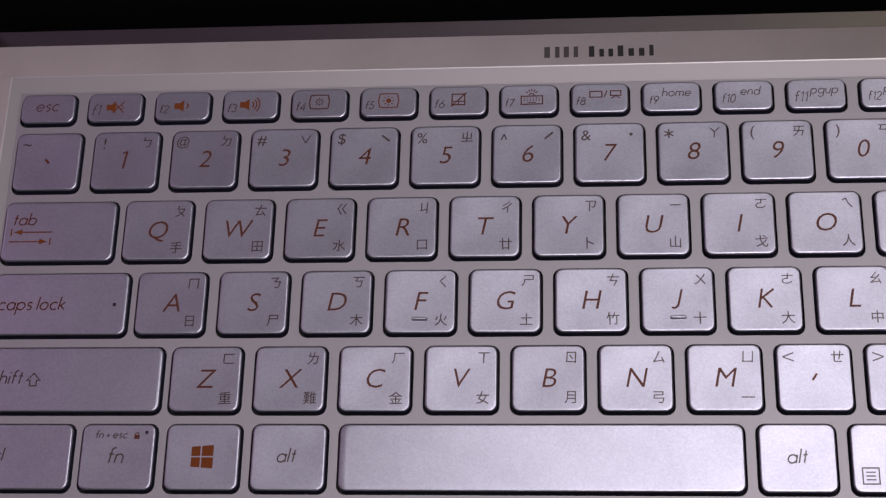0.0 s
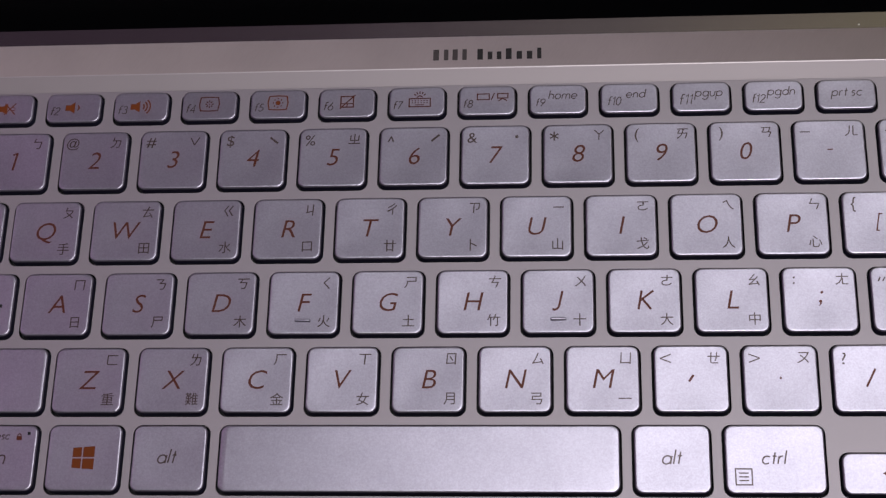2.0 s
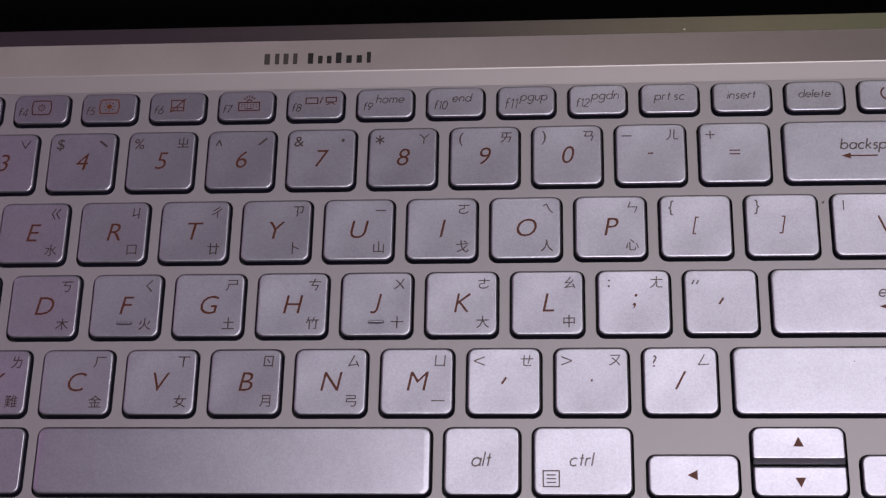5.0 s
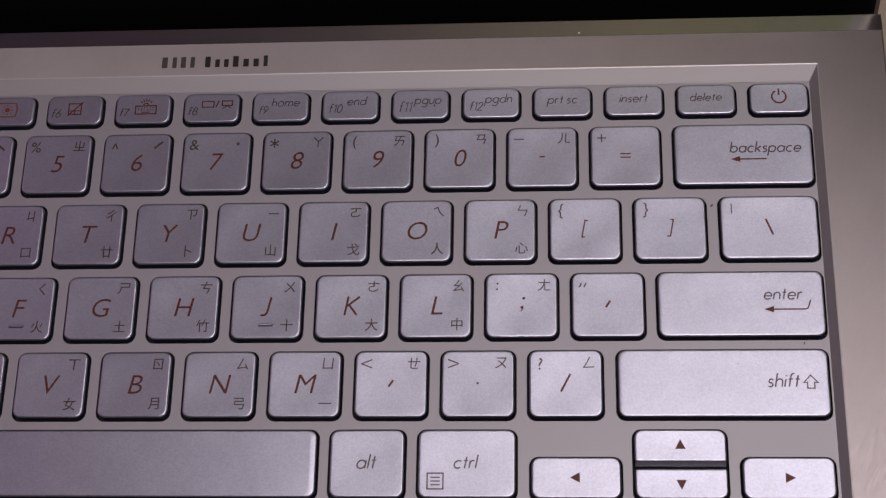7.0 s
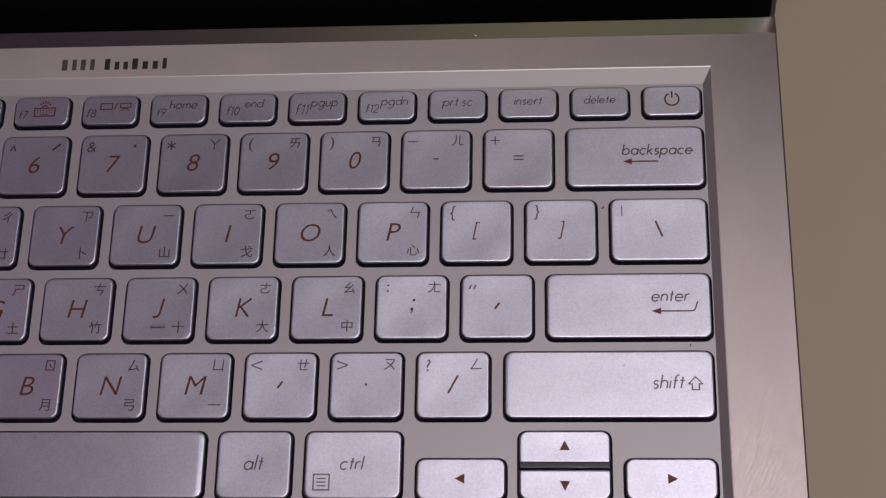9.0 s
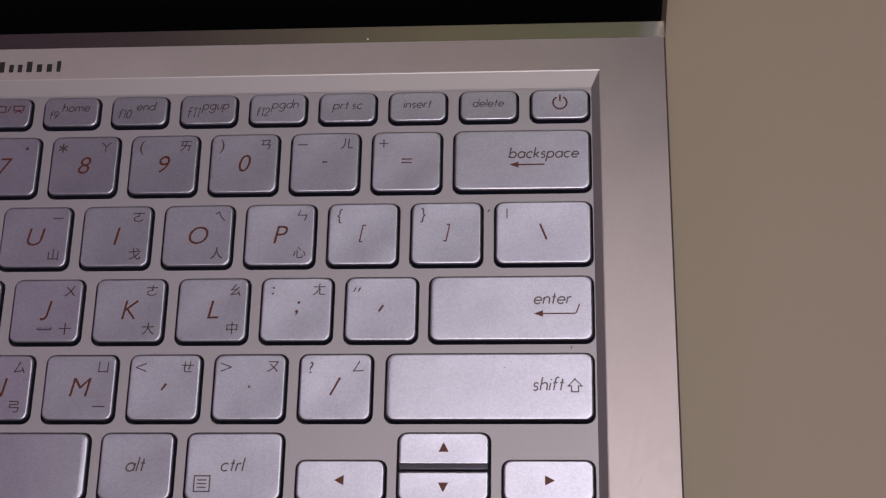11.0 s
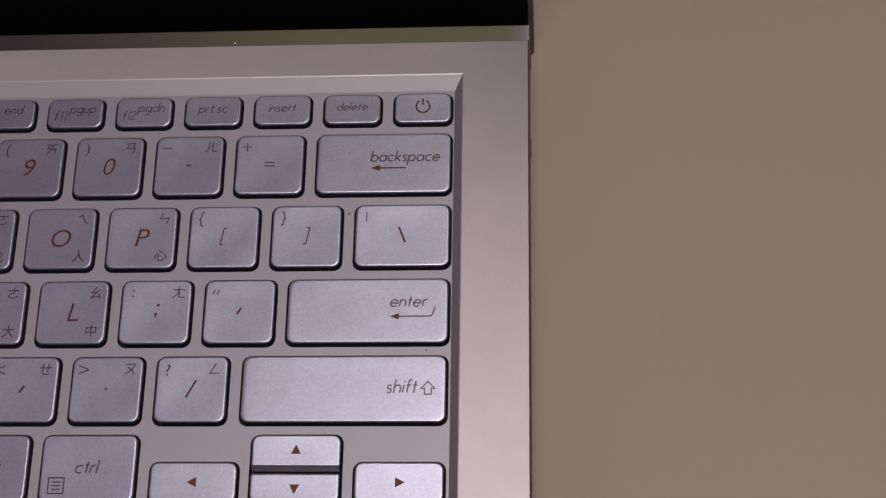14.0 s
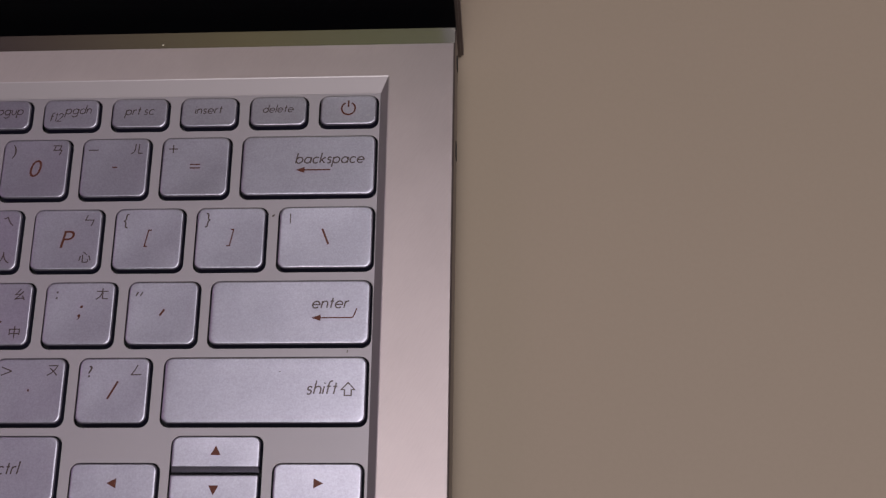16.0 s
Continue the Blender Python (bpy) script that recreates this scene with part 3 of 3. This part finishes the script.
# signs that are single pen strokes: lines through points, and their width
SIGNS = {
    "`": [(((-0.55, 0.55), (0.45, -0.55)), 0.5)],
    "ˇ": [(((-0.95, 1.0), (0.0, -0.85)), 0.24), (((0.0, -0.85), (1.15, 1.1)), 0.24)],
    "ˋ": [(((-0.95, 0.8), (0.95, -0.75)), 0.42)],
    "ˊ": [(((-0.95, -0.8), (1.0, 0.85)), 0.42)],
    "˙": [(arc(0, 0, 0.2, 0, 350, 9), 0.36)],
    "*": [(((0, -1.15), (0, 1.15)), 0.3), (((-1.0, -0.6), (1.0, 0.6)), 0.3), (((-1.0, 0.6), (1.0, -0.6)), 0.3)],
    "′": [(((-0.5, -0.75), (0.5, 0.75)), 0.42)],
    "″": [(((-0.85, -0.5), (-0.35, 0.5)), 0.28), (((0.15, -0.5), (0.65, 0.5)), 0.28)],
    "·": [(arc(0, 0, 0.14, 0, 350, 9), 0.25)],
    "-": [(((-0.6, 0), (0.6, 0)), 0.3)],
    "=": [(((-1.2, 0.45), (1.2, 0.45)), 0.26), (((-1.2, -0.45), (1.2, -0.45)), 0.26)],
    "–": [(((-1.15, 0), (1.15, 0)), 0.24)],
    "+": [(((-1.05, 0), (1.05, 0)), 0.24), (((0, -1.05), (0, 1.05)), 0.24)],
    "[": [(((0.75, 2.0), (-0.05, 2.0)), 0.26), (((0.05, 2.1), (-0.75, -2.1)), 0.26), (((-0.85, -2.0), (-0.05, -2.0)), 0.26)],
    "]": [(((0.05, 2.0), (0.85, 2.0)), 0.26), (((0.75, 2.1), (-0.05, -2.1)), 0.26), (((0.05, -2.0), (-0.75, -2.0)), 0.26)],
    "\\": [(((-0.75, 1.9), (0.75, -1.9)), 0.4)],
    "/": [(((-1.05, -2.0), (1.05, 2.0)), 0.4)],
    "K": [(((-1.4, -2.22), (-0.6, 2.22)), 0.42), (((1.95, 2.15), (-1.0, -0.15)), 0.41), (((-0.45, 0.25), (1.35, -2.15)), 0.42)],
    "1": [(((-0.45, -2.25), (0.3, 2.25)), 0.43), (((0.35, 2.15), (-0.75, 1.75)), 0.38)],
    "J": [(((0.95, 2.22), (0.25, -1.0), (0.05, -1.55), (-0.35, -2.0), (-0.85, -2.15), (-1.3, -1.95)), 0.42)],
    "<": [(((1.2, 0.95), (-1.2, 0.0)), 0.24), (((-1.2, 0.0), (1.2, -0.95)), 0.24)],
    ">": [(((-1.2, 0.95), (1.2, 0.0)), 0.24), (((1.2, 0.0), (-1.2, -0.95)), 0.24)],
    "|": [(((0, -1.2), (0, 1.2)), 0.22)],
}


def text_object(body, thin, slant):
    curve = bpy.data.curves.new("text", "FONT")
    curve.body, curve.size, curve.shear, curve.resolution_u = body, 1.0, slant, 3
    curve.offset = thin
    return new("text", curve)


random.seed(7)
DISH = {}          # how each key's top sinks
TILT = {"X": (-0.3, -0.5), "Z": (-0.2, -0.3), "C": (0.3, 0.6), "V": (0.2, 0.6), "F": (0.2, 0.5), "D": (0, -0.3), "space_bar": (0, 0), "shift_key": (0, 0), "enter_key": (0, 0), "power_key": (-0.2, -0.3)}


def key_thing(name, b4, legends):
    x0, x1, y0, y1 = b4
    w, h, r, near = x1 - x0, y1 - y0, 1.75, 1.75
    up, down = ("icon", "tri_up") in legends, ("icon", "tri_down") in legends
    r, near = (0.45 if down else r), (0.45 if up else near)
    cx, cy = (x0 + x1) / 2, (y0 + y1) / 2
    bm = bmesh.new()
    cuts = 6 if w < 24 else 14
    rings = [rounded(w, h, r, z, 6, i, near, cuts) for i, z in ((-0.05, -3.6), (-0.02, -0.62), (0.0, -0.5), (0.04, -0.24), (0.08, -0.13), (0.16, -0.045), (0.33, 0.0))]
    deep = 0.10 if 12 < h and w < 24 else 0.035

    def dish(x, y):
        """How far the finger dish sinks under the rim, in metres."""
        return -deep * MM * (1 - min(1, (x / MM / (w / 2 - 0.33)) ** 2)) * (1 - min(1, (y / MM / (h / 2 - 0.33)) ** 2))

    for q in (0.97, 0.9, 0.8, 0.68, 0.54, 0.4, 0.25, 0.1):
        rings.append([(x * q, y * q, dish(x * q, y * q)) for x, y, z in rings[6]])
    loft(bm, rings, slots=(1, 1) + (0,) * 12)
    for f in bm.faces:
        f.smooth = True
    key = part(name, bm, (KEY_PAINT, SHADED_SKIRT), laptop, "", on(cx, cy))
    lean_x, lean_y = TILT.get(dict((q[0], q[1]) for q in legends).get("main", name), (random.gauss(0, 0.3), random.gauss(0, 0.3)))
    key.rotation_euler = (radians(lean_x), radians(lean_y), 0)
    DISH[key.name] = dish
    if up:
        bm = bmesh.new()
        ring = [(-h / 2 + 0.02, -0.12), (-h / 2 - 0.95, -0.75), (-h / 2 - 0.95, -1.6), (-h / 2 + 0.02, -1.6)]
        loft(bm, [[(sx * (w / 2 - 0.15) * MM, y * MM, z * MM) for y, z in ring] for sx in (1, -1)], cap_first=True)
        for f in bm.faces:
            f.smooth = False
        part("key_lip", bm, KEY_PAINT, key, "sloping front lip")
    if name == "power_key":
        bm = bmesh.new()
        loft(bm, [rounded(0.9, 0.32, 0.14, z, 4) for z in (-0.05, 0.03)])
        part("status_led", bm, LED, key, "unlit pale status light", Vector((4.75 * MM, -1.45 * MM, 0)))
    for item in legends:
        if item[0] == "icon":
            bm = bmesh.new()
            mat = icon(item[1], bm, cx, cy)
            part("icon_legend", bm, mat, key, "", Vector((0, 0, LEGEND_LIFT * MM)))
        elif item[0] == "bar":
            bm = bmesh.new()
            loft(bm, [rounded(3.6, 0.8, 0.39, z, 6, i) for i, z in ((0.0, -0.02), (0.03, 0.2), (0.1, 0.36), (0.2, 0.46), (0.31, 0.5))])
            part("homing_bar", bm, KEY_PAINT, key, "raised homing bar", Vector((0, -4.3 * MM, 0)))
        elif item[0] == "word":
            bm = bmesh.new()
            word_mesh(bm, item[1], item[4], 0.20 if h < 9 or "+" in item[1] else 0.28)
            part("word_legend", bm, LEGEND if item[1] in ("esc", "tab", "caps lock") else LEGEND_THIN, key, "", Vector(((item[2] - cx) * MM, (item[3] - cy) * MM, LEGEND_LIFT * MM)))
        elif item[1] in SIGNS:
            dx, dy = (0, 0.05) if item[0] == "main" else ((-5.4 - (w - CAP_W) / 2 if item[0] == "shift" else 5.0), 4.5)
            bm = bmesh.new()
            for line, width in SIGNS[item[1]]:
                strokes(bm, line, width)
            part(ROLE[item[0]][0], bm, ROLE[item[0]][4], key, "", Vector((dx * MM, dy * MM, LEGEND_LIFT * MM)))
        elif item[1]:
            nm, dx, dy, size, mat = ROLE[item[0]]
            if item[0] == "shift":
                dx = -5.4 - (w - CAP_W) / 2
                size = 3.3 if item[1] == "@" else size
            TEXTS.append((text_object(item[1], -0.006 if item[0] == "main" else 0.004, {"main": 0.2, "root": 0.0}.get(item[0], 0.06)), key, dx, dy, nm, size, mat))
    return key


for _k in KEY_LIST:
    key_thing(*_k)
bpy.context.view_layer.update()
_dg = bpy.context.evaluated_depsgraph_get()
for _ob, _key, _dx, _dy, _nm, _s, _mat in TEXTS:
    _me = bpy.data.meshes.new_from_object(_ob.evaluated_get(_dg))
    _xs, _ys = [v.co.x for v in _me.vertices], [v.co.y for v in _me.vertices]
    _mx = (max(_xs) + min(_xs)) / 2
    _my = 0.36 if _nm == "main_legend" and _ob.data.body.isalnum() else (max(_ys) + min(_ys)) / 2
    _me.transform(Matrix.Scale(_s * MM, 4) @ Matrix.Translation((-_mx, -_my, 0)))
    _me.materials.clear()
    _me.materials.append(_mat)
    _t = new(_nm, _me)
    _t.parent, _t.location = _key, (_dx * MM, _dy * MM, LEGEND_LIFT * MM)
# printed signs lie in the dished tops
for _key in laptop.children:
    for _ob in _key.children:
        if _ob.name.split(".")[0].endswith("_legend"):
            for _v in _ob.data.vertices:
                _v.co.z += DISH[_key.name](_v.co.x + _ob.location.x, _v.co.y + _ob.location.y)
for _ob, *_ in TEXTS:
    _c = _ob.data
    bpy.data.objects.remove(_ob)
    bpy.data.curves.remove(_c)

# maker's mark on the deck, as plain bars of the letters' size
_widths = (2.2, 1.7, 2.0, 1.7, 0, 2.1, 1.8, 1.8, 2.2, 2.1, 2.1, 1.6)
_x = 99.3
for _i, _w in enumerate(_widths):
    if _w:
        _tall = 2.9 if _i in (0, 1, 2, 3, 5, 8, 11) else 2.1
        plain("mark_bar", lambda bm: fill(bm, ((0, 0), (_w * 0.62, 0), (_w * 0.62, _tall), (0, _tall))), MARK_LIGHT if _i < 4 else MARK_DARK, laptop, "", on(_x, 24.7, DECK_Z + 0.03))
    _x += (_w or 1.2) * 1.0 + 0.35

# ---- the lid ----
LEAN = 18.0
LID_M = Matrix.Translation(on(X0, 39.6, -3.0)) @ Matrix.Rotation(radians(-LEAN), 4, "X")


def lid_part(name, x0, x1, z0, z1, y0, y1, mat, label, r=0.0, parent=laptop):
    """A slab of the lid: z along the lid from the deck's level, y its depth behind the glass."""
    bm = bmesh.new()
    box(bm, x0 - X0, x1 - X0, y0, y1, z0, z1, r)
    ob = part(name, bm, mat, parent, label)
    ob.matrix_local = LID_M
    return ob


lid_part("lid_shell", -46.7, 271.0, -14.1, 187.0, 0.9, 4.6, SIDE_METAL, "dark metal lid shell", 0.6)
lid_part("screen_glass", -45.4, 269.7, -12.0, 185.5, 0.0, 0.9, BLACK_GLASS, "black glossy screen bezel", 0.15)
lid_part("display", -41.6, 265.9, 10.0, 180.0, -0.05, 0.0, DISPLAY, "lit display with a dim coloured picture")

# ---- specks ----


def speck(name, x, y, z, size, mat, label, long=1.0, turn=0.0):
    bm = bmesh.new()
    bmesh.ops.create_icosphere(bm, subdivisions=1, radius=size * MM)
    for v in bm.verts:
        v.co += Vector((random.uniform(-1, 1), random.uniform(-1, 1), 0)) * size * MM * 0.2
        v.co.x *= long
        v.co.z *= 0.4
    ob = part(name, bm, mat)
    ob.location, ob.rotation_euler = at(x, y, z + size * 0.3), (0, 0, radians(turn))
    return tagged(ob, label, "debris")


speck("grit", 247.0, -45.0, FLOOR_Z, 0.18, GRIT, "tiny dark grit on the keyboard plate", 2.2, 60)
speck("grit", 228.6, -12.3, FLOOR_Z, 0.22, GRIT, "tiny dark grit on the keyboard plate", 2.0, 40)
speck("dust_mote", 199.4, 32.0, 0.16, 0.2, DUST, "pale dust speck on the polished rear edge", 1.2)
speck("grit", 232.4, -49.9, 0.0, 0.14, GRIT, "tiny dark grit on the wide shift key", 1.1)
